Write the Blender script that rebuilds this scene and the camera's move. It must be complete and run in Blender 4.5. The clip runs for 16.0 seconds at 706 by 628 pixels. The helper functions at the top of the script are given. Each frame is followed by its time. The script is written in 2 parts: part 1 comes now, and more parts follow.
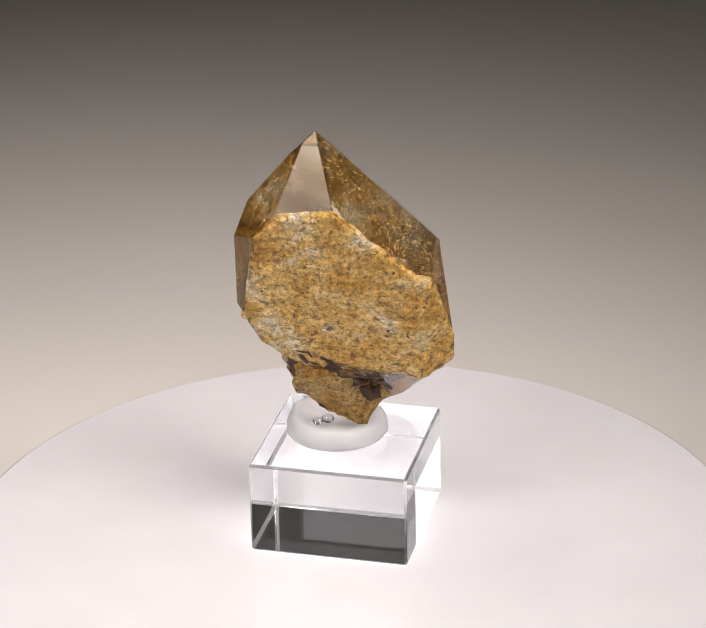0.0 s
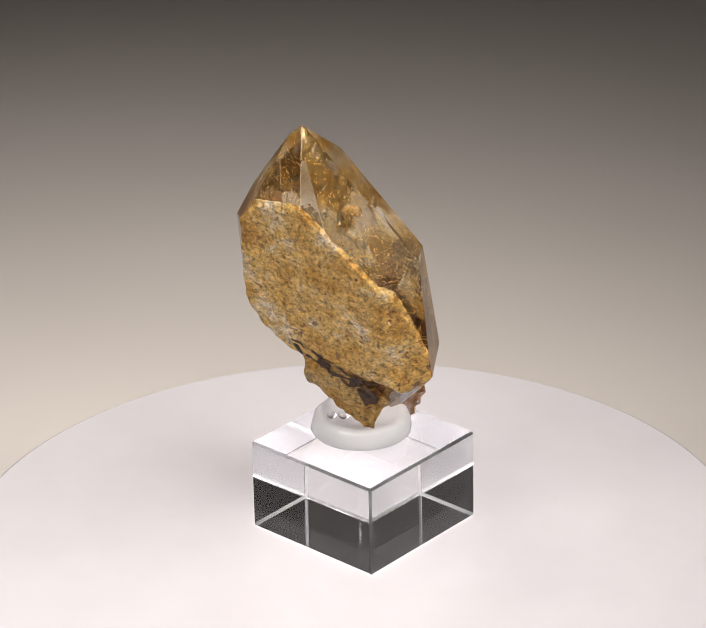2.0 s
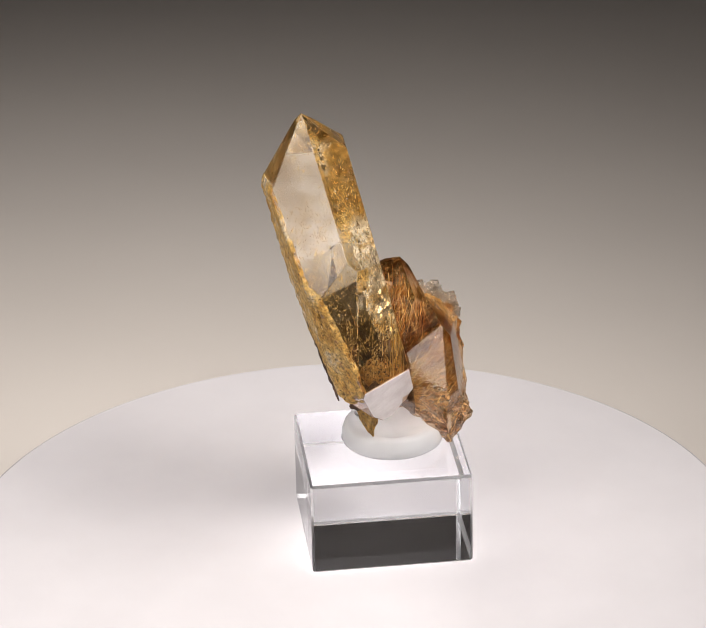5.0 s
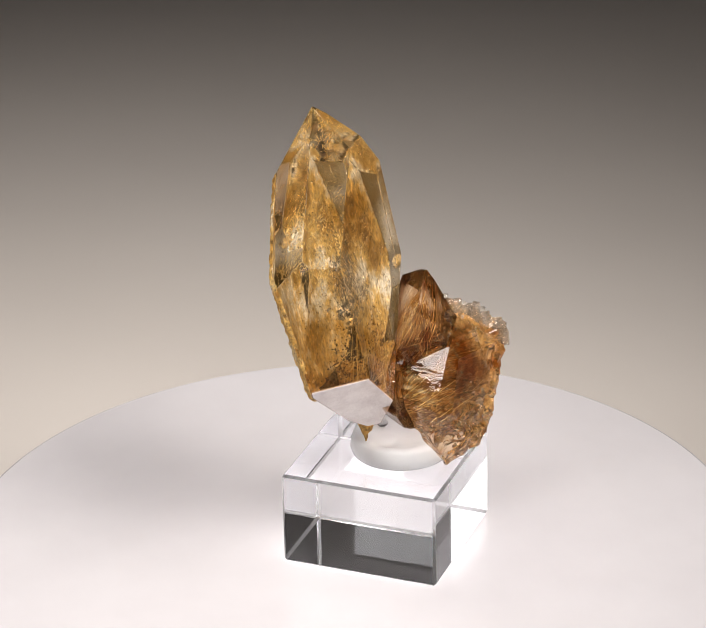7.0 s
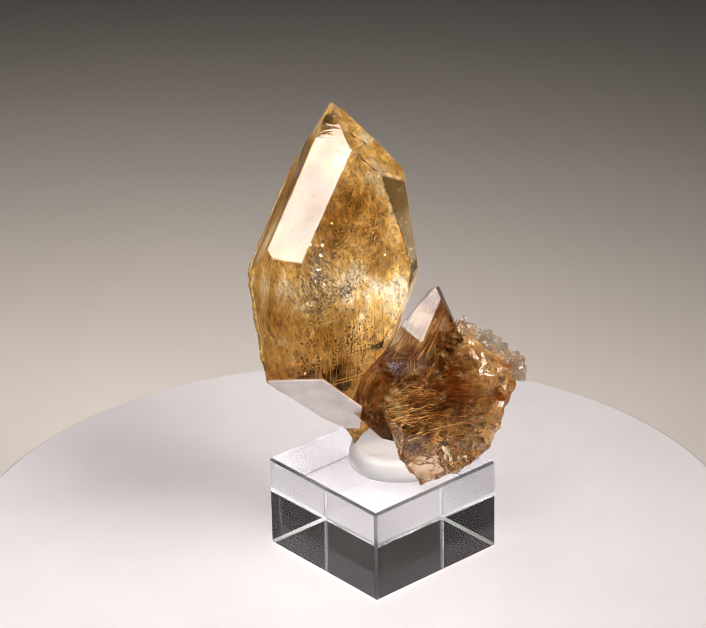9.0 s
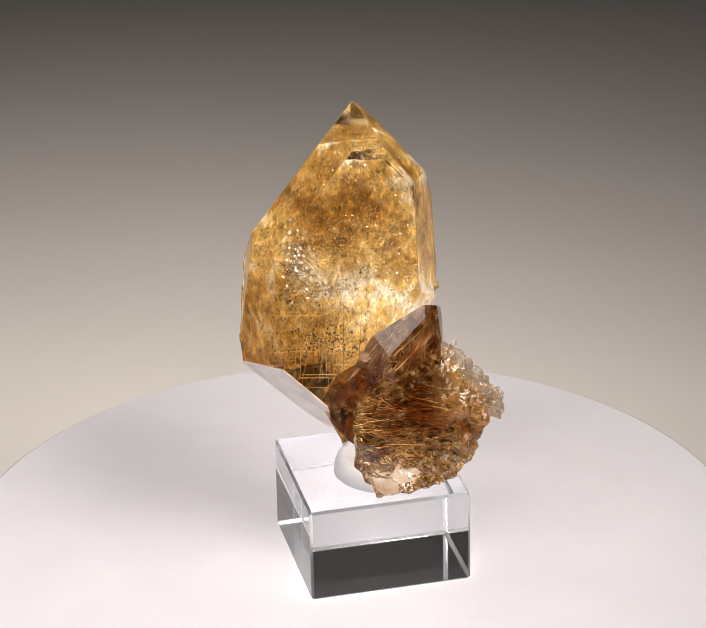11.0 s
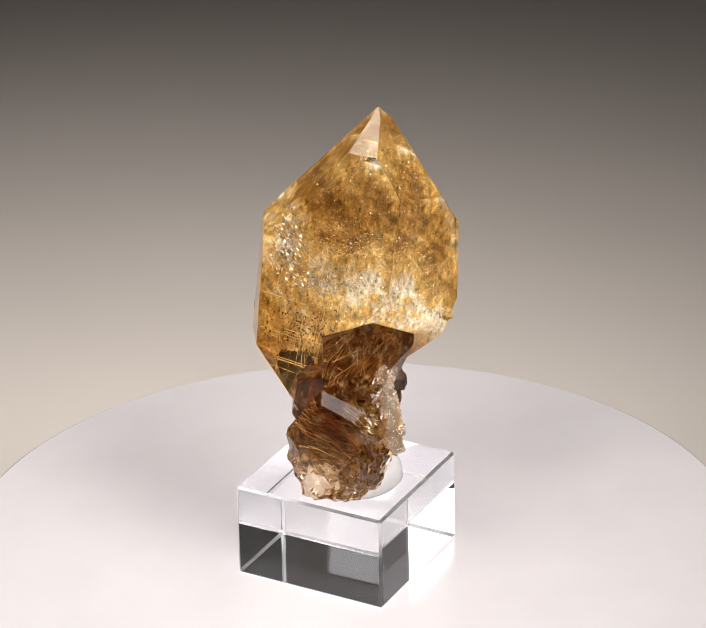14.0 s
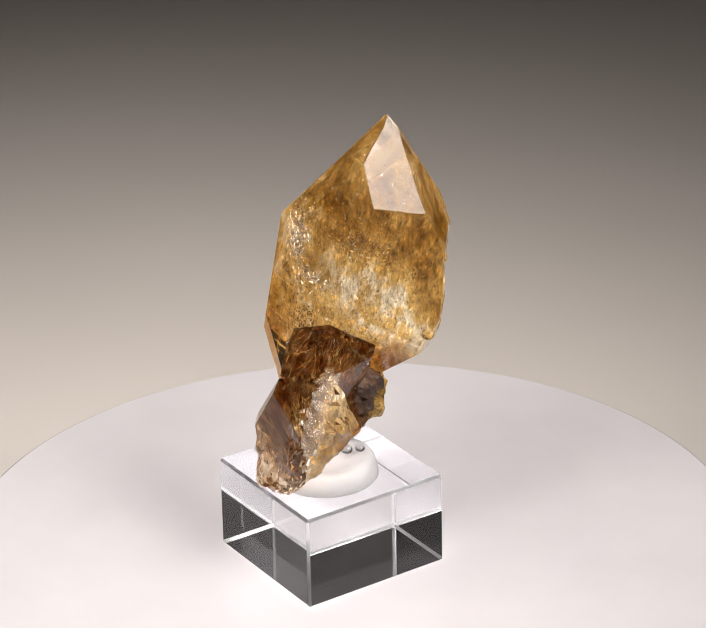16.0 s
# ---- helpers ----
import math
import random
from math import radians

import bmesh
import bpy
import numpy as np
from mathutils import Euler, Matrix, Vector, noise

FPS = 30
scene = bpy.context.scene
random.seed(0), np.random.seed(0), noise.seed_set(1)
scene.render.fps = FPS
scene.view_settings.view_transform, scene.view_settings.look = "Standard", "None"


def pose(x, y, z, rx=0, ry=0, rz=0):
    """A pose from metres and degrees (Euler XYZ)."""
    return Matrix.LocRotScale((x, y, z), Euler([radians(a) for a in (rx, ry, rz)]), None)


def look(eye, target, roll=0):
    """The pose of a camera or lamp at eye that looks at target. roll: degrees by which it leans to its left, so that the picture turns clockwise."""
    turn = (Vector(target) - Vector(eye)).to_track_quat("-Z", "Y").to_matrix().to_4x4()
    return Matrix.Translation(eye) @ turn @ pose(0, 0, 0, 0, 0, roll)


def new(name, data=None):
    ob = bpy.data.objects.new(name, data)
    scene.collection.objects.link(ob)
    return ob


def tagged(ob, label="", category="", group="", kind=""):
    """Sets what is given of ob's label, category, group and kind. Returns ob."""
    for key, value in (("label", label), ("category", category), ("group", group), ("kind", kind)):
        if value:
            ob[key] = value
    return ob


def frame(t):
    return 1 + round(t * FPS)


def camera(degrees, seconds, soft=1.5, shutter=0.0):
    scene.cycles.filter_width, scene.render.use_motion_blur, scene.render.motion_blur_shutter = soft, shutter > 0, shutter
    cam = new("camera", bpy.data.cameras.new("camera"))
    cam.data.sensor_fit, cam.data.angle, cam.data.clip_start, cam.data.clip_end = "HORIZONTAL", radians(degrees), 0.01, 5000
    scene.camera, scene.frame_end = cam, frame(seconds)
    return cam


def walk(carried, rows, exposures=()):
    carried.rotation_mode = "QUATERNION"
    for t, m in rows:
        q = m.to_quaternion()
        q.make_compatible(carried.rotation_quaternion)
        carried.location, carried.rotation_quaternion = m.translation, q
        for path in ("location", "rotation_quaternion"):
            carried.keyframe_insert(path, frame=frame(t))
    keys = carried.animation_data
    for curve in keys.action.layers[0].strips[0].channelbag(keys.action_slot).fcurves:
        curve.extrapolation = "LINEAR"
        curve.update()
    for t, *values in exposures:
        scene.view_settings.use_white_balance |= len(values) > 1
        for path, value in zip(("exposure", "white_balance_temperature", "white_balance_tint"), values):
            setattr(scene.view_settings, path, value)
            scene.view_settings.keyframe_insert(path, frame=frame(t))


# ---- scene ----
U = 0.03  # width of the acrylic block in metres
SPIN = -13.892  # turntable, degrees a second
DUR = 16.0

# ---- camera: stands still on a tripod ----
cam = camera(12.777, DUR, soft=0.5)
EYE = (0.0, -0.51986, 0.29546)
VIEW = pose(*EYE, 90 - 25.563, 0, -0.111) @ pose(0, 0, 0, 0, 0, -1.2135)
walk(cam, [(0, VIEW), (DUR, VIEW)], exposures=[(0, -0.14), (DUR, -0.14)])

# ---- world and lamps ----
world = bpy.data.worlds.new("dim_room")
scene.world = world
world.use_nodes = True
wbg = world.node_tree.nodes["Background"]
wbg.inputs[0].default_value = (0.9, 0.95, 1.0, 1)
wbg.inputs[1].default_value = 0.004


def lamp(name, eye, target, size, power, colour, spread):
    data = bpy.data.lights.new(name, "AREA")
    data.shape, data.size, data.size_y = "RECTANGLE", size[0], size[1]
    data.energy, data.color, data.spread = power, colour, radians(spread)
    ob = new(name, data)
    ob.matrix_world = look(eye, target)
    return ob


WHITE = (1.0, 0.955, 0.93)
lamp("left_softbox", (-0.105, -0.135, 0.29), (-0.05, -0.12, 0.0), (0.089, 0.089), 0.19, WHITE, 112)
lamp("right_softbox", (0.175, -0.115, 0.305), (0.01, -0.03, 0.06), (0.25, 0.11), 0.142, WHITE, 68)
lamp("right_front_softbox", (0.238, -0.22, 0.292), (0.01, -0.03, 0.075), (0.25, 0.10), 0.115, WHITE, 48)
lamp("left_front_softbox", (-0.285, -0.265, 0.293), (-0.02, -0.05, 0.065), (0.36, 0.15), 0.14, WHITE, 60)
lamp("overhead_panel", (-0.03, -0.265, 0.57), (-0.035, -0.10, 0.02), (0.20, 0.16), 0.085, WHITE, 70)
# unseen lamp added to lift the low backdrop and light an apex facet
lamp("backdrop_fill", (-0.165, 0.06, 0.35), (-0.04, 0.10, 0.0), (0.17, 0.12), 0.10, WHITE, 82)


# ---- materials ----
def material(name):
    m = bpy.data.materials.new(name)
    m.use_nodes = True
    nt = m.node_tree
    nt.nodes.clear()
    out = nt.nodes.new("ShaderNodeOutputMaterial")
    return m, nt, out


def node(nt, kind, **values):
    n = nt.nodes.new(kind)
    for key, v in values.items():
        n.inputs[key.replace("_", " ")].default_value = v
    return n


def coords(nt, scale=(1, 1, 1), turn=(0, 0, 0)):
    tc = nt.nodes.new("ShaderNodeTexCoord")
    mp = nt.nodes.new("ShaderNodeMapping")
    mp.inputs["Scale"].default_value = scale
    mp.inputs["Rotation"].default_value = [radians(a) for a in turn]
    nt.links.new(tc.outputs["Object"], mp.inputs["Vector"])
    return mp.outputs["Vector"]


def noise_tex(nt, vec, scale, detail=4.0, rough=0.55):
    n = nt.nodes.new("ShaderNodeTexNoise")
    n.inputs["Scale"].default_value, n.inputs["Detail"].default_value, n.inputs["Roughness"].default_value = scale, detail, rough
    nt.links.new(vec, n.inputs["Vector"])
    return n.outputs["Fac"]


def ramp(nt, fac, stops):
    r = nt.nodes.new("ShaderNodeValToRGB")
    els = r.color_ramp.elements
    while len(els) < len(stops):
        els.new(0.5)
    for el, (p, c) in zip(els, stops):
        el.position = p
        el.color = (*c, 1)
    nt.links.new(fac, r.inputs["Fac"])
    return r.outputs["Color"]


def mixc(nt, fac, a, b, mode="MIX"):
    m = nt.nodes.new("ShaderNodeMix")
    m.data_type, m.blend_type = "RGBA", mode
    for sock, v in ((m.inputs["Factor"], fac), (m.inputs["A"], a), (m.inputs["B"], b)):
        if isinstance(v, bpy.types.NodeSocket):
            nt.links.new(v, sock)
        else:
            sock.default_value = v if isinstance(v, float) else (*v, 1)
    return m.outputs["Result"]


def bump(nt, height, strength, dist):
    b = node(nt, "ShaderNodeBump", Strength=strength, Distance=dist)
    nt.links.new(height, b.inputs["Height"])
    return b.outputs["Normal"]


def white_plastic():
    m, nt, out = material("white_turntable_plastic")
    p = node(nt, "ShaderNodeBsdfPrincipled", Roughness=0.14)
    v = coords(nt)
    col = ramp(nt, noise_tex(nt, v, 60, 3), [(0.3, (0.645, 0.615, 0.625)), (0.7, (0.675, 0.645, 0.655))])
    nt.links.new(col, p.inputs["Base Color"])
    nt.links.new(bump(nt, noise_tex(nt, v, 900, 2), 0.03, 0.0002), p.inputs["Normal"])
    nt.links.new(p.outputs[0], out.inputs[0])
    return m


def paper(name, dark, light):
    m, nt, out = material(name)
    p = node(nt, "ShaderNodeBsdfPrincipled", Roughness=0.85)
    v = coords(nt)
    col = ramp(nt, noise_tex(nt, v, 9, 5), [(0.3, dark), (0.7, light)])
    nt.links.new(col, p.inputs["Base Color"])
    nt.links.new(p.outputs[0], out.inputs[0])
    return m


def glassy(name, colour, ior, rough=0.0):
    m, nt, out = material(name)
    g = nt.nodes.new("ShaderNodeBsdfGlass")
    g.inputs["Color"].default_value = (*colour, 1)
    g.inputs["IOR"].default_value, g.inputs["Roughness"].default_value = ior, rough
    nt.links.new(g.outputs[0], out.inputs[0])
    return m


def quartz(name, clear, smoky, scale, cloud, grain, veil, zones=None):
    """Smoky quartz: clear glass whose tint drifts from pale to brown, with streaky golden inclusion veils and faint growth lines."""
    m, nt, out = material(name)
    g = node(nt, "ShaderNodeBsdfPrincipled", IOR=1.54)
    g.inputs["Transmission Weight"].default_value = 1.0
    v = coords(nt)
    col = ramp(nt, noise_tex(nt, v, scale, 3), [(0.40, clear), (0.62, smoky)])
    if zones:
        # browner tint towards the crystal's root, broken up by noise
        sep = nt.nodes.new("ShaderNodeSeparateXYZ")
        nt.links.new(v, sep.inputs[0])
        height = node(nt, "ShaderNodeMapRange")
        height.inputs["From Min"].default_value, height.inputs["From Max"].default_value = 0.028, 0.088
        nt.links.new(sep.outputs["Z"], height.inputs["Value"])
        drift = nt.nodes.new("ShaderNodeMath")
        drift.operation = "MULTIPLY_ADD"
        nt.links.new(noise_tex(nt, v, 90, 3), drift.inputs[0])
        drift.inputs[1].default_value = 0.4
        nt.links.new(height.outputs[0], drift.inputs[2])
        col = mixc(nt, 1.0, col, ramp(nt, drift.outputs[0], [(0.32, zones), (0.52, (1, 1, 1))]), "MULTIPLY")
    nt.links.new(mixc(nt, 1.0, col, col, "MULTIPLY"), g.inputs["Base Color"])
    rough = nt.nodes.new("ShaderNodeMapRange")
    rough.inputs["To Min"].default_value, rough.inputs["To Max"].default_value = 0.0, 0.012
    nt.links.new(noise_tex(nt, v, scale * 3, 4), rough.inputs["Value"])
    nt.links.new(rough.outputs[0], g.inputs["Roughness"])
    lines = coords(nt, (150, 150, 900), (8, -14, 0))
    nt.links.new(bump(nt, noise_tex(nt, lines, 1.0, 3), 0.05, 0.0002), g.inputs["Normal"])
    streak = coords(nt, grain[0], grain[1])
    fibres = noise_tex(nt, streak, 1.0, 6, 0.7)
    p = node(nt, "ShaderNodeBsdfPrincipled", Roughness=0.08, IOR=1.54)
    nt.links.new(ramp(nt, fibres, cloud), p.inputs["Base Color"])
    share = nt.nodes.new("ShaderNodeMath")
    share.operation = "MULTIPLY"
    nt.links.new(ramp(nt, fibres, [(0.46, (0, 0, 0)), (0.62, (1, 1, 1))]), share.inputs[0])
    nt.links.new(ramp(nt, noise_tex(nt, v, scale * 1.6, 4, 0.6), [(0.36, (veil[0],) * 3), (0.62, (veil[1],) * 3)]), share.inputs[1])
    mx = nt.nodes.new("ShaderNodeMixShader")
    nt.links.new(share.outputs[0], mx.inputs[0])
    nt.links.new(g.outputs[0], mx.inputs[1])
    nt.links.new(p.outputs[0], mx.inputs[2])
    nt.links.new(mx.outputs[0], out.inputs[0])
    return m


def sandy(name, tone, pale=(0.62, 0.56, 0.46)):
    """Sandy iron-stained crust: ochre, buff and pale grey patches with dark specks."""
    m, nt, out = material(name)
    p = node(nt, "ShaderNodeBsdfPrincipled", Roughness=0.75)
    v = coords(nt)
    base = ramp(nt, noise_tex(nt, v, 72, 10, 0.72), [(0.34, (0.20 * tone, 0.085 * tone, 0.022 * tone)), (0.44, (0.48 * tone, 0.27 * tone, 0.055 * tone)),
                                                     (0.54, (0.58 * tone, 0.39 * tone, 0.14 * tone)), (0.63, [c * tone for c in pale])])
    grain = ramp(nt, noise_tex(nt, v, 1100, 6, 0.8), [(0.34, (0.12, 0.08, 0.05)), (0.47, (0.82, 0.79, 0.74)), (0.64, (1.6, 1.5, 1.35))])
    col = mixc(nt, 1.0, base, grain, "MULTIPLY")
    streak = coords(nt, (900, 900, 2300), (0, 18, 0))
    speck = ramp(nt, noise_tex(nt, streak, 1.3, 4, 0.65), [(0.34, (1, 1, 1)), (0.40, (0, 0, 0))])
    col = mixc(nt, speck, col, (0.06, 0.028, 0.012))
    dots = ramp(nt, noise_tex(nt, v, 620, 3, 0.5), [(0.27, (1, 1, 1)), (0.31, (0, 0, 0))])
    col = mixc(nt, dots, col, (0.09, 0.04, 0.015))
    nt.links.new(col, p.inputs["Base Color"])
    nt.links.new(bump(nt, noise_tex(nt, v, 900, 6, 0.7), 0.9, 0.0006), p.inputs["Normal"])
    nt.links.new(p.outputs[0], out.inputs[0])
    return m


def veils(name, dark, mid, bright, pale):
    """Inclusion veils where the crust meets the quartz: brown, olive gold and pale grey clouds with golden streaks."""
    m, nt, out = material(name)
    p = node(nt, "ShaderNodeBsdfPrincipled", Roughness=0.28)
    v = coords(nt)
    base = ramp(nt, noise_tex(nt, v, 46, 10, 0.68), [(0.37, dark), (0.45, mid), (0.53, bright), (0.58, pale)])
    streak = coords(nt, (900, 900, 520), (30, 45, 0))
    lines = ramp(nt, noise_tex(nt, streak, 1.0, 8, 0.8), [(0.36, (0.22, 0.16, 0.09)), (0.45, (0.82, 0.78, 0.7)), (0.56, (1.2, 1.15, 1.05)), (0.63, (2.2, 2.0, 1.65))])
    nt.links.new(mixc(nt, 1.0, base, lines, "MULTIPLY"), p.inputs["Base Color"])
    nt.links.new(bump(nt, noise_tex(nt, v, 700, 5, 0.7), 0.6, 0.0005), p.inputs["Normal"])
    nt.links.new(p.outputs[0], out.inputs[0])
    return m


def opaque(name, dark, light, scale, rough, metal=0.0, through_light=0.0):
    m, nt, out = material(name)
    p = node(nt, "ShaderNodeBsdfPrincipled", Roughness=rough, Metallic=metal)
    v = coords(nt)
    fac = noise_tex(nt, v, scale, 5, 0.65)
    p.inputs["Transmission Weight"].default_value = through_light
    nt.links.new(ramp(nt, fac, [(0.35, dark), (0.65, light)]), p.inputs["Base Color"])
    nt.links.new(bump(nt, noise_tex(nt, v, scale * 3, 5, 0.7), 0.5, 0.0004), p.inputs["Normal"])
    nt.links.new(p.outputs[0], out.inputs[0])
    return m


def putty_mat():
    m, nt, out = material("clear_putty")
    p = node(nt, "ShaderNodeBsdfPrincipled", Base_Color=(0.95, 0.95, 0.955, 1), Roughness=0.12, IOR=1.42)
    p.inputs["Transmission Weight"].default_value = 0.45
    p.inputs["Subsurface Weight"].default_value = 0.4
    p.inputs["Subsurface Radius"].default_value = (0.004, 0.004, 0.004)
    p.inputs["Subsurface Scale"].default_value = 1.0
    nt.links.new(p.outputs[0], out.inputs[0])
    return m


def film():
    """A thin air film in the crystal: mostly clear, mirror-bright where it catches a lamp."""
    m, nt, out = material("fracture_film")
    t = nt.nodes.new("ShaderNodeBsdfTransparent")
    g = nt.nodes.new("ShaderNodeBsdfGlossy")
    g.inputs["Roughness"].default_value = 0.15
    mx = nt.nodes.new("ShaderNodeMixShader")
    mx.inputs[0].default_value = 0.42
    nt.links.new(t.outputs[0], mx.inputs[1])
    nt.links.new(g.outputs[0], mx.inputs[2])
    nt.links.new(mx.outputs[0], out.inputs[0])
    return m


M_DISC = white_plastic()
M_SWEEP = paper("grey_sweep_paper", (0.715, 0.653, 0.594), (0.755, 0.692, 0.631))
M_SHELL = paper("grey_cloth", (0.27, 0.265, 0.265), (0.31, 0.305, 0.305))
M_ACRYL = glassy("clear_acrylic", (0.945, 0.95, 0.962), 1.49)
M_CHAMFER = glassy("ground_acrylic_edge", (0.99, 0.99, 0.99), 1.45, 0.4)
M_QUARTZ = quartz("smoky_quartz", (0.965, 0.94, 0.88), (0.47, 0.345, 0.17), 50, [(0.40, (0.30, 0.15, 0.03)), (0.55, (0.62, 0.42, 0.12)), (0.68, (0.80, 0.68, 0.42))],
                  ((620, 620, 480), (20, 35, 0)), (0.0, 0.10), (0.66, 0.44, 0.22))
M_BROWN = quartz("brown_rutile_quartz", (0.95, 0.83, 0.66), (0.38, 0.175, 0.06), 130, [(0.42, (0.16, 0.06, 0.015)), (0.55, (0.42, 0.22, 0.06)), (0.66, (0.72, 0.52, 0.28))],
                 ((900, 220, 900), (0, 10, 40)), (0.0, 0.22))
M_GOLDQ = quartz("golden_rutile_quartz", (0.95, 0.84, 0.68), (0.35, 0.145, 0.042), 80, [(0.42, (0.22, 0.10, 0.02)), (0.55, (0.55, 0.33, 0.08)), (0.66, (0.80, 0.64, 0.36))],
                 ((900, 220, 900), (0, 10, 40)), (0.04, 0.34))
M_SAND = sandy("sandy_crust", 0.96)
M_VEIL = veils("inclusion_veils", (0.10, 0.045, 0.014), (0.32, 0.18, 0.045), (0.55, 0.37, 0.125), (0.68, 0.63, 0.54))
M_FROST = opaque("frosted_quartz", (0.80, 0.68, 0.54), (0.97, 0.94, 0.90), 420, 0.06, 0.0, 0.97)
# pale colour stands in for the white turntable mirrored in a facet
M_SHEEN = opaque("painted_facet_sheen", (0.66, 0.585, 0.56), (0.82, 0.755, 0.725), 260, 0.3)
M_GOLD = opaque("golden_needle", (0.45, 0.27, 0.06), (0.88, 0.68, 0.32), 500, 0.3, 0.3)
M_SILVER = film()
M_FOOT = sandy("rusty_matrix", 0.85, (0.45, 0.32, 0.16))
M_ROCK = opaque("dark_iron_matrix", (0.012, 0.006, 0.004), (0.10, 0.046, 0.022), 380, 0.6)
M_NEEDLE = opaque("rutile_needle", (0.12, 0.04, 0.012), (0.52, 0.27, 0.08), 300, 0.25, 0.3)
M_BREAK = veils("cream_gold_break", (0.12, 0.05, 0.018), (0.30, 0.17, 0.06), (0.54, 0.39, 0.19), (0.80, 0.72, 0.60))
M_PUTTY = putty_mat()


# ---- builders ----
def part(name, bm, mat, parent=None, label="", kind="", smooth=False):
    me = bpy.data.meshes.new(name)
    bmesh.ops.recalc_face_normals(bm, faces=bm.faces[:])
    bm.to_mesh(me)
    bm.free()
    me.materials.append(mat)
    for poly in me.polygons:
        poly.use_smooth = smooth
    ob = new(name, me)
    if parent is not None:
        ob.parent = parent
    return tagged(ob, label=label, kind=kind)


def normal(az, el):
    a, e = radians(az), radians(el)
    return Vector((math.cos(e) * math.cos(a), math.cos(e) * math.sin(a), math.sin(e)))


def faceted(centre, facets, grow=0.0):
    """A convex crystal: every facet by the azimuth and elevation of its normal and its distance from the centre, in block widths."""
    bm = bmesh.new()
    bmesh.ops.create_cube(bm, size=6 * U)
    c = Vector(centre) * U
    for v in bm.verts:
        v.co += c
    for az, el, d in facets:
        n = normal(az, el)
        r = bmesh.ops.bisect_plane(bm, geom=bm.verts[:] + bm.edges[:] + bm.faces[:], dist=1e-7, plane_co=c + n * (d + grow) * U, plane_no=n, clear_outer=True)
        edges = [e for e in r["geom_cut"] if isinstance(e, bmesh.types.BMEdge)]
        if edges:
            bmesh.ops.contextual_create(bm, geom=edges)
    bmesh.ops.remove_doubles(bm, verts=bm.verts[:], dist=1e-6)
    return bm


def soften(bm, width, segments=1):
    bmesh.ops.bevel(bm, geom=bm.edges[:], offset=width, segments=segments, affect="EDGES", profile=0.5, clamp_overlap=True)
    return bm


def roughen(bm, cuts, amount, scale, seed, where=None):
    bmesh.ops.triangulate(bm, faces=bm.faces[:])
    for _ in range(cuts):
        long = [e for e in bm.edges if e.calc_length() > 0.0011]
        if not long:
            break
        bmesh.ops.subdivide_edges(bm, edges=long, cuts=1)
        bmesh.ops.triangulate(bm, faces=[f for f in bm.faces if len(f.verts) > 3])
    bm.normal_update()
    off = Vector((seed * 3.1, seed * 1.7, seed * 2.3))
    moves = [v.normal * amount * (noise.fractal(v.co * scale + off, 0.9, 2.0, 4)) for v in bm.verts]
    for v, m in zip(bm.verts, moves):
        v.co += m * (where(v.co / U) if where else 1.0)
    return bm


def box(bm, lo, hi):
    r = bmesh.ops.create_cube(bm, size=1.0)
    for v in r["verts"]:
        v.co = Vector([l + (h - l) * (c + 0.5) for l, h, c in zip(lo, hi, v.co)])
    return r["verts"]


def lathe(profile, n, centre=(0, 0)):
    """A turned solid from a profile of (radius, height) that starts and ends on the axis."""
    bm = bmesh.new()
    rings = []
    for r, z in profile:
        if r == 0:
            rings.append([bm.verts.new((centre[0], centre[1], z))])
        else:
            rings.append([bm.verts.new((centre[0] + r * math.cos(2 * math.pi * k / n), centre[1] + r * math.sin(2 * math.pi * k / n), z)) for k in range(n)])
    for a, b in zip(rings, rings[1:]):
        for k in range(n):
            j = (k + 1) % n
            if len(a) == 1:
                bm.faces.new((a[0], b[k], b[j]))
            elif len(b) == 1:
                bm.faces.new((a[k], b[0], a[j]))
            else:
                bm.faces.new((a[k], b[k], b[j], a[j]))
    return bm


# ---- the setting: a grey paper sweep inside an added cloth enclosure ----
def sweep():
    bm = bmesh.new()
    line = [(-1.0, -0.03), (0.55, -0.03)]
    r = 0.30
    for k in range(1, 25):
        a = radians(90 * k / 24)
        line.append((0.55 + r * math.sin(a), -0.03 + r * (1 - math.cos(a))))
    line.append((0.85, 0.85))
    rows = [[bm.verts.new((x, y, z)) for y, z in line] for x in (-0.9, 0.9)]
    for k in range(len(line) - 1):
        bm.faces.new((rows[0][k], rows[1][k], rows[1][k + 1], rows[0][k + 1]))
    ob = part("backdrop", bm, M_SWEEP, kind="structure", smooth=True)
    return tagged(ob, label="seamless grey paper sweep curving up behind the turntable", category="backdrop")


sweep()
# unseen sides and top, added; their grey controls how much light bounces back
for wname, lo, hi in (("wall_left", (-0.92, -1.0, -0.05), (-0.9, 0.9, 0.85)), ("wall_right", (0.9, -1.0, -0.05), (0.92, 0.9, 0.85)),
                      ("wall_front", (-0.92, -1.02, -0.05), (0.92, -1.0, 0.85)), ("ceiling", (-0.92, -1.02, 0.85), (0.92, 0.9, 0.87))):
    wb = bmesh.new()
    box(wb, lo, hi)
    tagged(part(wname, wb, M_SHELL, kind="structure"), label="unseen grey cloth enclosure side, added to set the bounce light", category="wall")


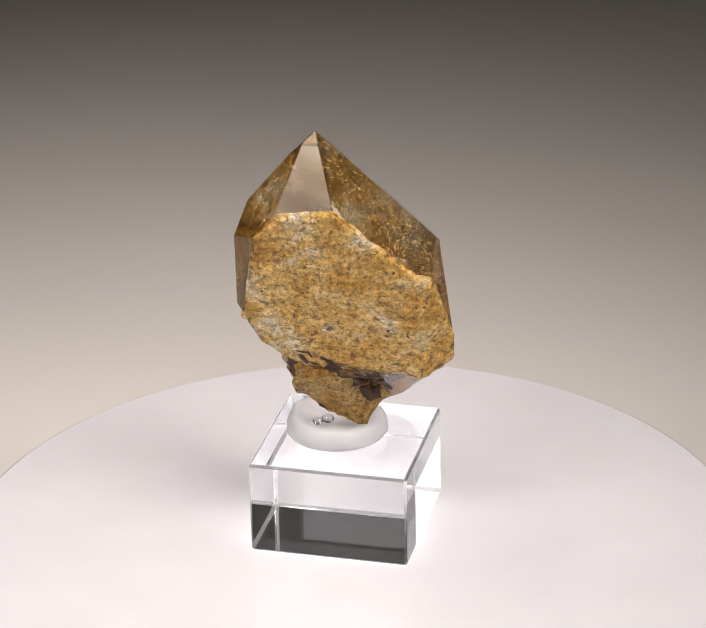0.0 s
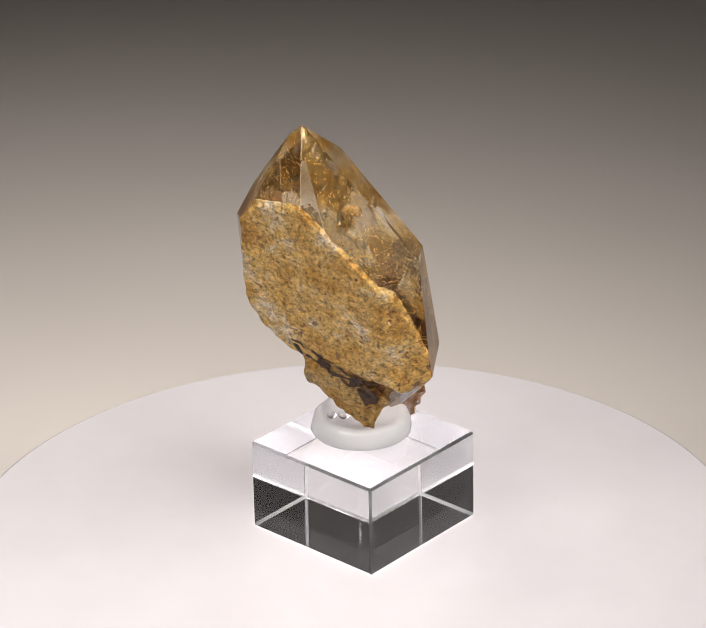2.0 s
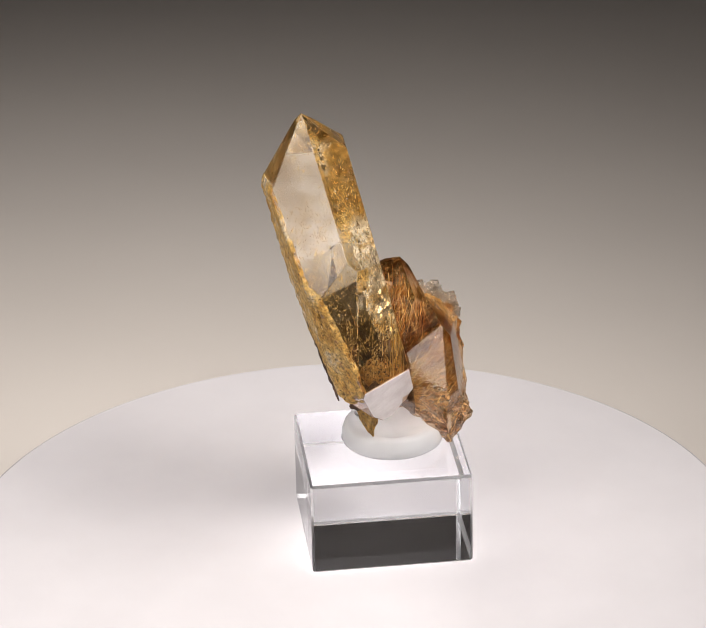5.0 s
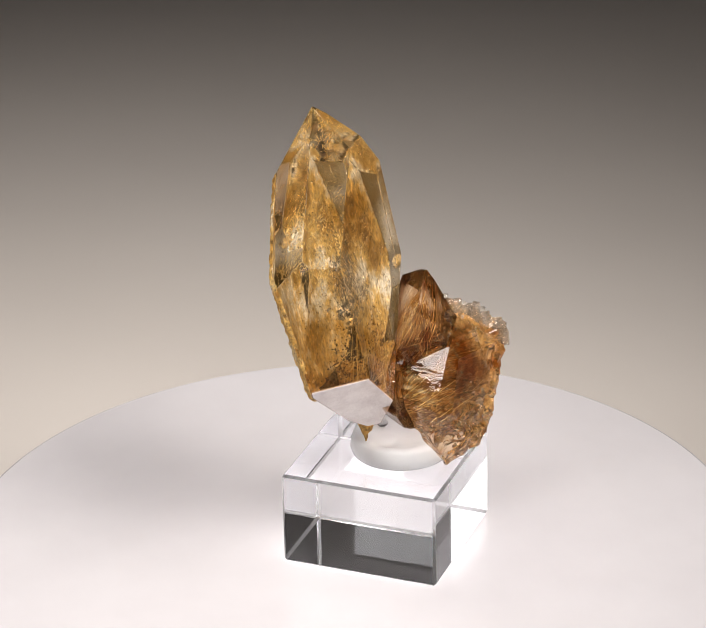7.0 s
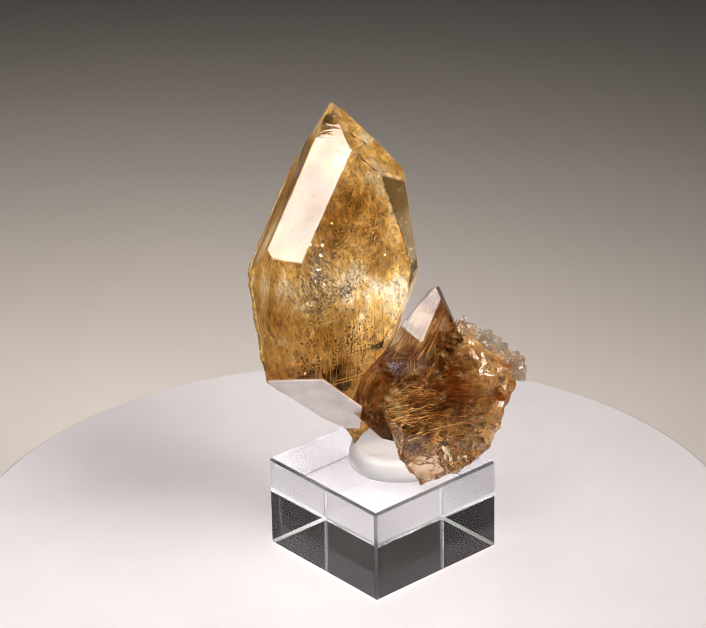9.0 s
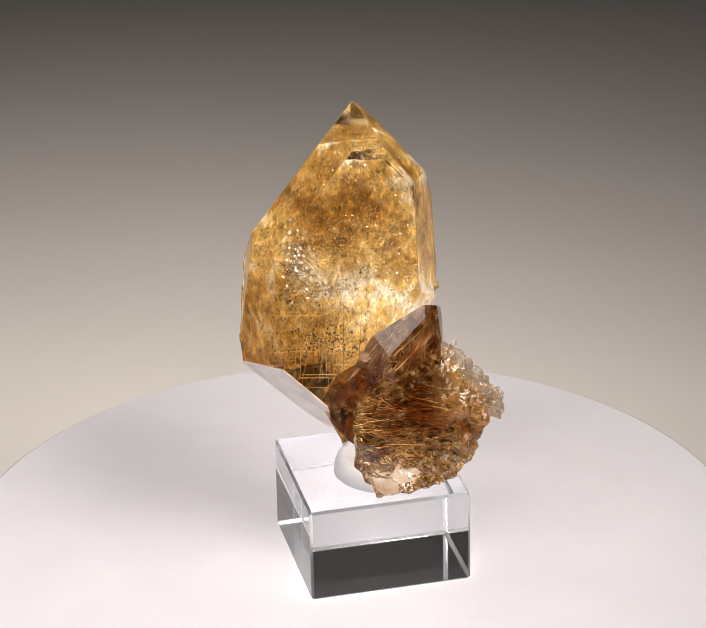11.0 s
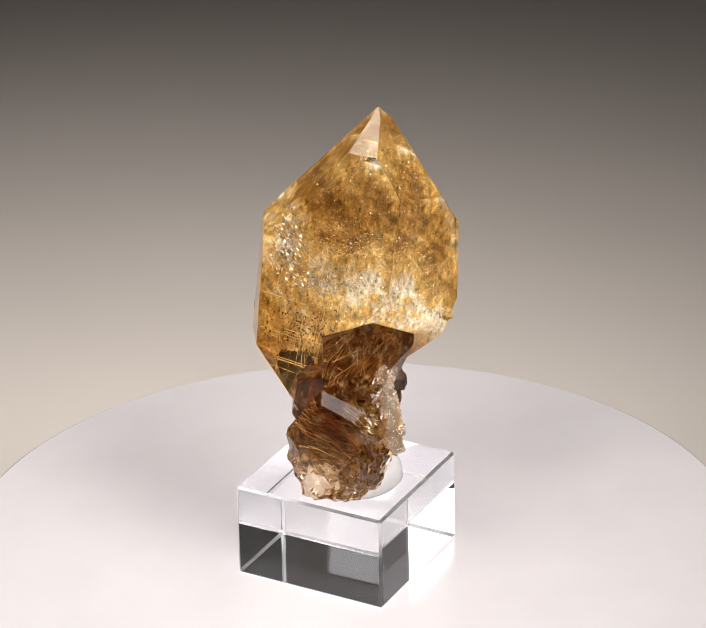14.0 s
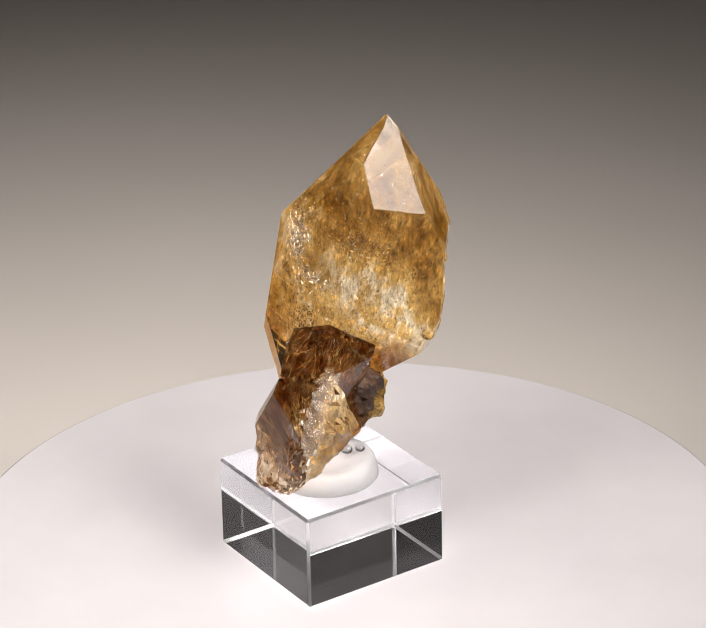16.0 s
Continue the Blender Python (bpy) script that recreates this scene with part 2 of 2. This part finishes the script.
# ---- turntable ----
def turntable():
    top = tagged(new("turntable"), "round glossy white plastic display turntable, slowly turning", "turntable")
    R = 2.49 * U
    part("platter", lathe([(0, 0), (R - 0.0008, 0), (R - 0.0002, -0.0003), (R, -0.001), (R, -0.005), (R - 0.001, -0.006), (0, -0.006)], 160), M_DISC, top, smooth=False)
    part("base", lathe([(0, -0.0065), (R * 0.9, -0.0065), (R * 0.9, -0.0298), (0, -0.0298)], 96), M_DISC, top)
    return top


# ---- acrylic block ----
BX, BY, BROT, BH = -0.0265, 0.2176, -14.30, 0.6095


def acrylic_block():
    bm = bmesh.new()
    h = 0.5 * U
    box(bm, (-h, -h, 0.00012), (h, h, BH * U))
    sides = bmesh.ops.bevel(bm, geom=bm.edges[:], offset=0.00045, segments=1, affect="EDGES", profile=0.5)["faces"]
    for f in sides:
        f.material_index = 1
    bm.transform(pose(BX * U, BY * U, 0, 0, 0, BROT))
    ob = part("acrylic_block", bm, M_ACRYL)
    ob.data.materials.append(M_CHAMFER)
    ob.visible_shadow = False
    return tagged(ob, "clear polished acrylic display block on the white turntable", "display stand")


def putty():
    r = 0.318 * U
    z0 = BH * U + 0.00005
    h = 0.125 * U
    prof = [(0, z0), (r * 0.97, z0), (r, z0 + 0.0006), (r * 0.985, z0 + h * 0.5), (r * 0.94, z0 + h * 0.85), (r * 0.87, z0 + h), (r * 0.74, z0 + h * 0.98), (r * 0.5, z0 + h * 0.8), (0, z0 + h * 0.7)]
    bm = lathe(prof, 64, (-0.08 * U, 0.31 * U))
    for v in bm.verts:
        if v.co.z > z0 + 0.0005:
            v.co.z += 0.0006 * noise.noise(v.co * 260)
            v.co.x += 0.0004 * noise.noise(v.co * 200 + Vector((5, 0, 0)))
    pad = tagged(part("mounting_putty", bm, M_PUTTY, smooth=True), "clear whitish putty pad holding the crystal on the block", "putty")
    for x, y, z, size in ((-0.138, 0.187, 0.752, 0.034), (-0.20, 0.135, 0.762, 0.028)):
        drop = bmesh.new()
        bmesh.ops.create_icosphere(drop, subdivisions=3, radius=size * U)
        for v in drop.verts:
            v.co = Vector((v.co.x * 1.15, v.co.y, v.co.z * 0.85)) + Vector((x, y, z)) * U
        part("bead", drop, M_ACRYL, pad, "small clear putty bead", smooth=True)
    return pad


# ---- the specimen ----
MAIN_C = (0.0, -0.03, 2.0)
MAIN = [(-98.9, -14.5, 0.306), (-104.4, 25.1, 0.553), (-54.4, 29.7, 0.462), (-154.4, 29.5, 0.648), (20.3, 43.3, 0.429), (74.1, 51.2, 0.527), (148.5, 39.6, 0.599),
        (76.1, 13.1, 0.194), (106.8, -14.4, 0.443), (139.9, 4.5, 0.452), (-144.0, -4.3, 0.592), (-70.5, -15, 0.487), (18, 6, 0.505), (24.2, -32.4, 0.812),
        (-101.5, -41.1, 0.565), (-46.5, -47.5, 0.861), (-161.1, -26.3, 0.716), (190, -55, 0.755), (160.4, 45.2, 0.674), (123, -23, 0.52), (-20, 8, 0.575)]
WING_C = (-0.05, 0.58, 1.08)
WING = [(65, 11, 0.147), (200, 9, 0.371), (188, -17, 0.358), (224, 19, 0.369), (319, 60, 0.25), (281, -42, 0.303), (198, -46, 0.323), (290, 56, 0.298), (199, -59, 0.339),
        (307, -26, 0.291), (252, -39, 0.333), (349, 38, 0.205), (72, 47, 0.241), (39, -8, 0.236), (84, -5, 0.282), (69, 33, 0.202), (99, -67, 0.417), (39, 24, 0.175), (324, -10, 0.295),
        (111, -17, 0.422), (342, 1, 0.288), (154, -18, 0.481)]
SIDE_C = (-0.15, 0.42, 1.45)
SIDE = [(284, 28, 0.117), (82, 24, 0.162), (159, -17, 0.232), (285, 40, 0.137), (195, -28, 0.26), (62, 43, 0.18), (115, -39, 0.229), (88, -22, 0.208), (202, -65, 0.29), (21, -19, 0.221),
        (149, 10, 0.245), (21, 5, 0.201), (126, 26, 0.228), (140, -72, 0.282), (270, -45, 0.332), (350, -25, 0.274), (275, 7, 0.201), (217, -15, 0.292), (250, 60, 0.258)]
NECK_C = (0.05, 0.12, 1.1)
NECK = [(5, 20, 0.14), (117, 64, 0.14), (242, 63, 0.26), (59, -5, 0.05), (119, 17, 0.14), (240, 19, 0.302), (283, -21, 0.145), (95, -32, 0.17), (148, -26, 0.294),
        (221, -8, 0.335), (250, -29, 0.19), (167, -53, 0.288), (0, -30, 0.22)]

CORE_C = (0.06, 0.28, 1.12)
CORE = [(20, 10, 0.20), (75, 5, 0.09), (120, 20, 0.25), (200, 20, 0.34), (270, 20, 0.12), (330, 30, 0.22), (45, 55, 0.18), (150, 60, 0.3), (40, -40, 0.26), (120, -40, 0.34), (200, -50, 0.33),
        (330, -40, 0.2), (280, -45, 0.13)]

LUMP = [(a, e, 1.0) for e in (-55, 0, 55) for a in range(0, 360, 60)]
NUB = [(a, e, 0.035) for e in (-50, 0, 50) for a in range(0, 360, 60)]


def needles(rng, n, start, aim, spread, length, radius, jitter):
    """Rutile needles that fan out from round a point."""
    bm = bmesh.new()
    for _ in range(n):
        d = (Vector(aim).normalized() + Vector([rng.gauss(0, spread) for _ in range(3)])).normalized()
        a = (Vector(start) + Vector([rng.gauss(0, j) for j in jitter])) * U
        b = a + d * rng.uniform(*length) * U
        side = d.orthogonal().normalized()
        other = d.cross(side)
        r = rng.uniform(*radius)
        base = [bm.verts.new(a + (side * math.cos(k * 2.094) + other * math.sin(k * 2.094)) * r) for k in range(3)]
        tip = [bm.verts.new(b + (side * math.cos(k * 2.094) + other * math.sin(k * 2.094)) * r * 0.5) for k in range(3)]
        for k in range(3):
            bm.faces.new((base[k], base[(k + 1) % 3], tip[(k + 1) % 3], tip[k]))
        bm.faces.new(base[::-1])
        bm.faces.new(tip)
    return bm


def clipped(bm, centre, facets, margin):
    """Drop whole needles or flakes that leave a crystal."""
    c = Vector(centre) * U
    planes = [(normal(a, e), (d - margin) * U) for a, e, d in facets]
    bad = [v for v in bm.verts if any((v.co - c).dot(n) > d for n, d in planes)]
    seen = set()
    todo = list(bad)
    while todo:
        v = todo.pop()
        if v in seen:
            continue
        seen.add(v)
        todo.extend(e.other_vert(v) for e in v.link_edges)
    bmesh.ops.delete(bm, geom=list(seen), context="VERTS")
    return bm


def flakes(rng, n, centre, spread, size, lean):
    """Small flakes of a silvery fracture, tilted by lean to flash at the camera."""
    bm = bmesh.new()
    for _ in range(n):
        c = (Vector(centre) + Vector([rng.gauss(0, k) for k in spread])) * U
        nrm = (Vector(lean) + Vector([rng.gauss(0, 0.17) for _ in range(3)])).normalized()
        a = nrm.orthogonal().normalized()
        b = nrm.cross(a)
        k = rng.randint(4, 6)
        t0 = rng.uniform(0, 6)
        ring = [c + (a * math.cos(t0 + 6.283 * i / k) * rng.uniform(0.5, 1.2) + b * math.sin(t0 + 6.283 * i / k) * rng.uniform(0.4, 0.9)) * size * rng.uniform(0.5, 1.3) for i in range(k)]
        lo = [bm.verts.new(p - nrm * 0.00002) for p in ring]
        hi = [bm.verts.new(p + nrm * 0.00002) for p in ring]
        bm.faces.new(hi)
        bm.faces.new(lo[::-1])
        for i in range(k):
            j = (i + 1) % k
            bm.faces.new((lo[i], lo[j], hi[j], hi[i]))
    return bm


def shards(rng, line, n, size, scatter):
    """Angular splinters of quartz heaped along a broken edge."""
    bm = bmesh.new()
    pts = [Vector(p) for p in line]
    for _ in range(n):
        u = rng.uniform(0, len(pts) - 1.001)
        k = int(u)
        at = pts[k].lerp(pts[k + 1], u - k) + Vector([rng.gauss(0, scatter) for _ in range(3)])
        r = rng.uniform(*size)
        stone = faceted(at, [(rng.uniform(0, 360), math.degrees(math.asin(rng.uniform(-1, 1))), r * rng.uniform(0.6, 1.1)) for _ in range(9)]
                        + [(a, e, r * 1.3) for a, e in ((0, 0), (90, 0), (180, 0), (270, 0), (0, 90), (0, -90))])
        merge(bm, stone)
    return bm


def merge(bm, extra):
    me = bpy.data.meshes.new("merge")
    extra.to_mesh(me)
    extra.free()
    bm.from_mesh(me)
    bpy.data.meshes.remove(me)


def grains(rng, n, centre, spread, size):
    """Tiny angular mineral grains scattered round a point."""
    bm = bmesh.new()
    for _ in range(n):
        c = (Vector(centre) + Vector([rng.gauss(0, k) for k in spread])) * U
        r = bmesh.ops.create_icosphere(bm, subdivisions=1, radius=rng.uniform(*size))
        stretch = Vector([rng.uniform(0.4, 1.3) for _ in range(3)])
        for v in r["verts"]:
            v.co = v.co * stretch * rng.uniform(0.75, 1.2) + c
    return bm


def torn_share(p):
    """How broken the lower crystal is: its foot and its torn side are jagged, its upper facets stay flat."""
    low = min(max((0.98 - p.z) / 0.14, 0.0), 1.0)
    side = min(max((Vector(p) - Vector(WING_C)).dot(normal(172, -5)) / 0.1 - 2.2, 0.0), 1.0)
    return max(low, side)


def specimen():
    top = tagged(new("crystal_specimen"), "smoky golden rutile quartz cluster with sandy crust, set in putty", "crystal")
    crystal = part("main_crystal", soften(faceted(MAIN_C, MAIN), 0.00012), M_QUARTZ, top, "clear smoky golden quartz point with sharp facets")
    crust = bmesh.new()
    c = Vector(MAIN_C) * U
    for k in (0, 11):
        n = normal(MAIN[k][0], MAIN[k][1])
        slab = faceted(MAIN_C, MAIN, -0.004)
        for v in slab.verts:
            v.co += n * 0.010 * U
        r = bmesh.ops.bisect_plane(slab, geom=slab.verts[:] + slab.edges[:] + slab.faces[:], plane_co=c + n * (MAIN[k][2] - 0.02) * U, plane_no=-n, clear_outer=True)
        bmesh.ops.contextual_create(slab, geom=[e for e in r["geom_cut"] if isinstance(e, bmesh.types.BMEdge)])
        roughen(slab, 6, 0.00036, 600, 1 + k)
        slab.normal_update()
        for f in slab.faces:
            f.material_index = 1 if f.normal.dot(n) < -0.4 else 0
        merge(crust, slab)
    # thin pale plate paints the turntable's reflection onto this downward facet
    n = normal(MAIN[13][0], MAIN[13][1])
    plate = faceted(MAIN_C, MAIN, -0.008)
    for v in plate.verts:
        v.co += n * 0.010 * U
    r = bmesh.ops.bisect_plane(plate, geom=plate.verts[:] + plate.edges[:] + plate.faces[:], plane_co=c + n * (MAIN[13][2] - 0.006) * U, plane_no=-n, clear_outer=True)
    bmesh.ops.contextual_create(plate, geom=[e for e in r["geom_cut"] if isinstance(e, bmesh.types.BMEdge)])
    part("facet_sheen_plate", plate, M_SHEEN, crystal, "pale plate painting the turntable reflection on a lower facet")
    part("sandy_crust", crust, M_SAND, top, "rough ochre and buff sandy crust with dark specks", smooth=True).data.materials.append(M_VEIL)
    side = part("side_crystal", soften(faceted(SIDE_C, SIDE), 0.0001), M_BROWN, top, "small dark brown smoky quartz point")
    wing = part("lower_crystal", roughen(soften(faceted(WING_C, WING), 0.00012), 4, 0.0009, 420, 4, torn_share), M_GOLDQ, top, "broken brown quartz piece full of rutile needles")
    wing.data.materials.append(M_BREAK)
    torn = normal(172, -5)
    for poly in wing.data.polygons:
        if poly.normal.dot(torn) > 0.72:
            poly.material_index = 1
    core = part("core_crystal", soften(faceted(CORE_C, CORE), 0.00012), M_BROWN, top, "dark brown quartz joining the crystals")
    part("matrix", roughen(faceted(NECK_C, NECK), 5, 0.0008, 330, 7), M_FOOT, top, "dark rusty broken matrix at the foot", smooth=True)
    rng = random.Random(5)
    hub = (0.18, 0.34, 1.05)
    part("needles", clipped(needles(rng, 1500, hub, (-0.6, 0.72, 0.08), 0.26, (0.12, 0.7), (0.00003, 0.00008), (0.16, 0.16, 0.16)), WING_C, WING, 0.012), M_NEEDLE, wing, "brown rutile needles", "stuff")
    part("golden_needles", clipped(needles(rng, 320, hub, (-0.6, 0.7, 0.12), 0.3, (0.05, 0.35), (0.00003, 0.00008), (0.2, 0.2, 0.18)), WING_C, WING, 0.008), M_GOLD, wing, "golden rutile needles", "stuff")
    part("needles", clipped(needles(rng, 1100, (-0.02, 0.36, 1.2), (-0.5, 0.18, 0.8), 0.26, (0.1, 0.45), (0.00003, 0.00008), (0.16, 0.14, 0.15)), SIDE_C, SIDE, 0.01), M_NEEDLE, side, "brown rutile needles", "stuff")
    part("golden_needles", clipped(needles(rng, 300, (-0.05, 0.38, 1.3), (-0.5, 0.18, 0.8), 0.4, (0.04, 0.2), (0.00003, 0.00007), (0.16, 0.14, 0.15)), SIDE_C, SIDE, 0.008), M_GOLD, side, "golden rutile needles", "stuff")
    gold = bmesh.new()
    for _ in range(60):
        at = (rng.uniform(-0.55, 0.55), rng.uniform(-0.28, 0.05), rng.uniform(1.35, 2.7))
        merge(gold, needles(rng, rng.randint(10, 45), at, (rng.gauss(-0.5, 0.3), rng.gauss(0, 0.3), rng.gauss(0.5, 0.4)), 0.5, (0.006, 0.028), (0.00003, 0.0001), (0.06, 0.025, 0.06)))
    part("needles", clipped(gold, MAIN_C, MAIN, 0.012), M_GOLD, crystal, "fine golden rutile needles in bunches", "stuff")
    lattice = needles(rng, 22, (0.30, 0.08, 1.25), (-0.1, 0.02, 0.98), 0.05, (0.15, 0.42), (0.00005, 0.00011), (0.13, 0.07, 0.1))
    merge(lattice, needles(rng, 22, (0.45, 0.05, 1.38), (-0.96, 0.08, -0.14), 0.05, (0.12, 0.35), (0.00005, 0.00011), (0.1, 0.07, 0.12)))
    part("golden_lattice", clipped(lattice, MAIN_C, MAIN, 0.012), M_GOLD, crystal, "crossed golden rutile needles", "stuff")
    part("dark_needles", clipped(needles(rng, 20, (0.22, 0.12, 1.2), (-0.15, 0.02, 0.95), 0.2, (0.15, 0.5), (0.00005, 0.00013), (0.2, 0.08, 0.14)), MAIN_C, MAIN, 0.012), M_NEEDLE, crystal, "dark brown rutile needles", "stuff")
    specks = grains(rng, 420, (0.2, 0.03, 1.40), (0.14, 0.07, 0.11), (0.00008, 0.00026))
    merge(specks, grains(rng, 160, (-0.05, -0.08, 1.9), (0.35, 0.1, 0.4), (0.00005, 0.00018)))
    part("dark_grains", clipped(specks, MAIN_C, MAIN, 0.012), M_ROCK, crystal, "dark mineral grains inside the quartz", "stuff")
    part("fracture", clipped(flakes(rng, 240, (0.34, 0.0, 1.98), (0.05, 0.03, 0.12), 0.00042, (0.0, 0.86, 0.51)), MAIN_C, MAIN, 0.01), M_SILVER, crystal, "silvery sparkling fracture", "stuff")
    part("fracture", clipped(flakes(rng, 110, (0.15, 0.02, 1.77), (0.07, 0.02, 0.035), 0.00036, (-0.1, 0.7, 0.65)), MAIN_C, MAIN, 0.01), M_SILVER, crystal, "silvery sparkling fracture", "stuff")
    part("bright_streaks", clipped(needles(rng, 70, (0.38, 0.0, 2.05), (-0.6, 0.05, -0.75), 0.14, (0.05, 0.24), (0.00004, 0.00012), (0.05, 0.03, 0.06)), MAIN_C, MAIN, 0.012), M_FROST, crystal, "bright white streaks in the quartz", "stuff")
    part("fracture", clipped(flakes(rng, 70, (0.42, 0.05, 1.80), (0.02, 0.04, 0.05), 0.0006, (0.9, 0.2, 0.4)), MAIN_C, MAIN, 0.01), M_SILVER, crystal, "silvery sparkling fracture", "stuff")
    part("fracture", clipped(flakes(rng, 900, (-0.05, -0.02, 2.0), (0.3, 0.12, 0.4), 0.00026, (0.0, 0.65, 0.7)), MAIN_C, MAIN, 0.01), M_SILVER, crystal, "scattered bright specks", "stuff")
    # dark solids: iron rock at the back, painted shade of hollows in front
    for at, size in (((0.13, 0.02, 1.03), 0.06), ((0.05, 0.0, 1.12), 0.045), ((-0.22, 0.2, 1.12), 0.09), ((-0.27, 0.13, 1.24), 0.08), ((-0.14, 0.24, 0.97), 0.07), ((0.17, -0.03, 1.17), 0.05), ((-0.36, 0.25, 1.27), 0.06), ((-0.30, 0.22, 1.14), 0.07), ((-0.20, 0.21, 0.99), 0.07), ((-0.13, 0.20, 0.88), 0.06)):
        knob = roughen(faceted(at, [(a, e, d * size) for a, e, d in LUMP]), 3, 0.0006, 800, 20 * size)
        part("dark_lump", knob, M_ROCK, top, "solid dark brown lump, for iron rock and the shade of hollows")
    sn = normal(MAIN[0][0], MAIN[0][1])
    across = Vector((0, 0, 1)).cross(sn).normalized()
    upward = sn.cross(across)
    # flat dark slivers on the crust paint the shade of its crevices
    for _ in range(26):
        along = rng.uniform(-0.28, 0.24)
        at = Vector((along, 0, 1.36 - 0.22 * (along + 0.28) / 0.5 + rng.uniform(-0.05, 0.06) + (0.06 if along > 0.1 else 0)))
        at.y = MAIN_C[1] + ((MAIN[0][2] + 0.004) - (at - Vector(MAIN_C)).xz.dot(sn.xz)) / sn.y
        sliver = roughen(faceted((0, 0, 0), [(a, e, d * 0.03) for a, e, d in LUMP]), 2, 0.0002, 1500, along * 9)
        ang = rng.gauss(-0.5, 0.45)
        u = across * math.cos(ang) + upward * math.sin(ang)
        w = upward * math.cos(ang) - across * math.sin(ang)
        long, wide = rng.uniform(0.6, 1.7), rng.uniform(0.18, 0.42)
        for v in sliver.verts:
            v.co = at * U + u * v.co.x * long + w * v.co.y * wide + sn * v.co.z * 0.25
        part("dark_lump", sliver, M_ROCK, top, "solid dark brown lump, for iron rock and the shade of hollows", smooth=True)
    rim = part("broken_rim", shards(rng, ((-0.37, 0.56, 1.49), (-0.44, 0.73, 1.39), (-0.52, 0.89, 1.26), (-0.50, 0.90, 1.17)), 170, (0.008, 0.024), 0.02), M_FROST, top, "rough whitish sparkling broken quartz edge")
    part("nub", roughen(faceted((-0.61, -0.04, 1.60), NUB), 3, 0.0003, 900, 3), M_SAND, top, "small ochre nub", smooth=True)
    for ob in (crystal, side, wing, core, rim):
        ob.visible_shadow = False
    return top


TABLE = turntable()
BLOCK = acrylic_block()
PUTTY = putty()
GEM = specimen()


def motions():
    rows = [(k * 0.5, pose(0, 0, 0, 0, 0, SPIN * k * 0.5)) for k in range(33)]
    for thing in (TABLE, BLOCK, PUTTY, GEM):
        walk(thing, rows)


motions()
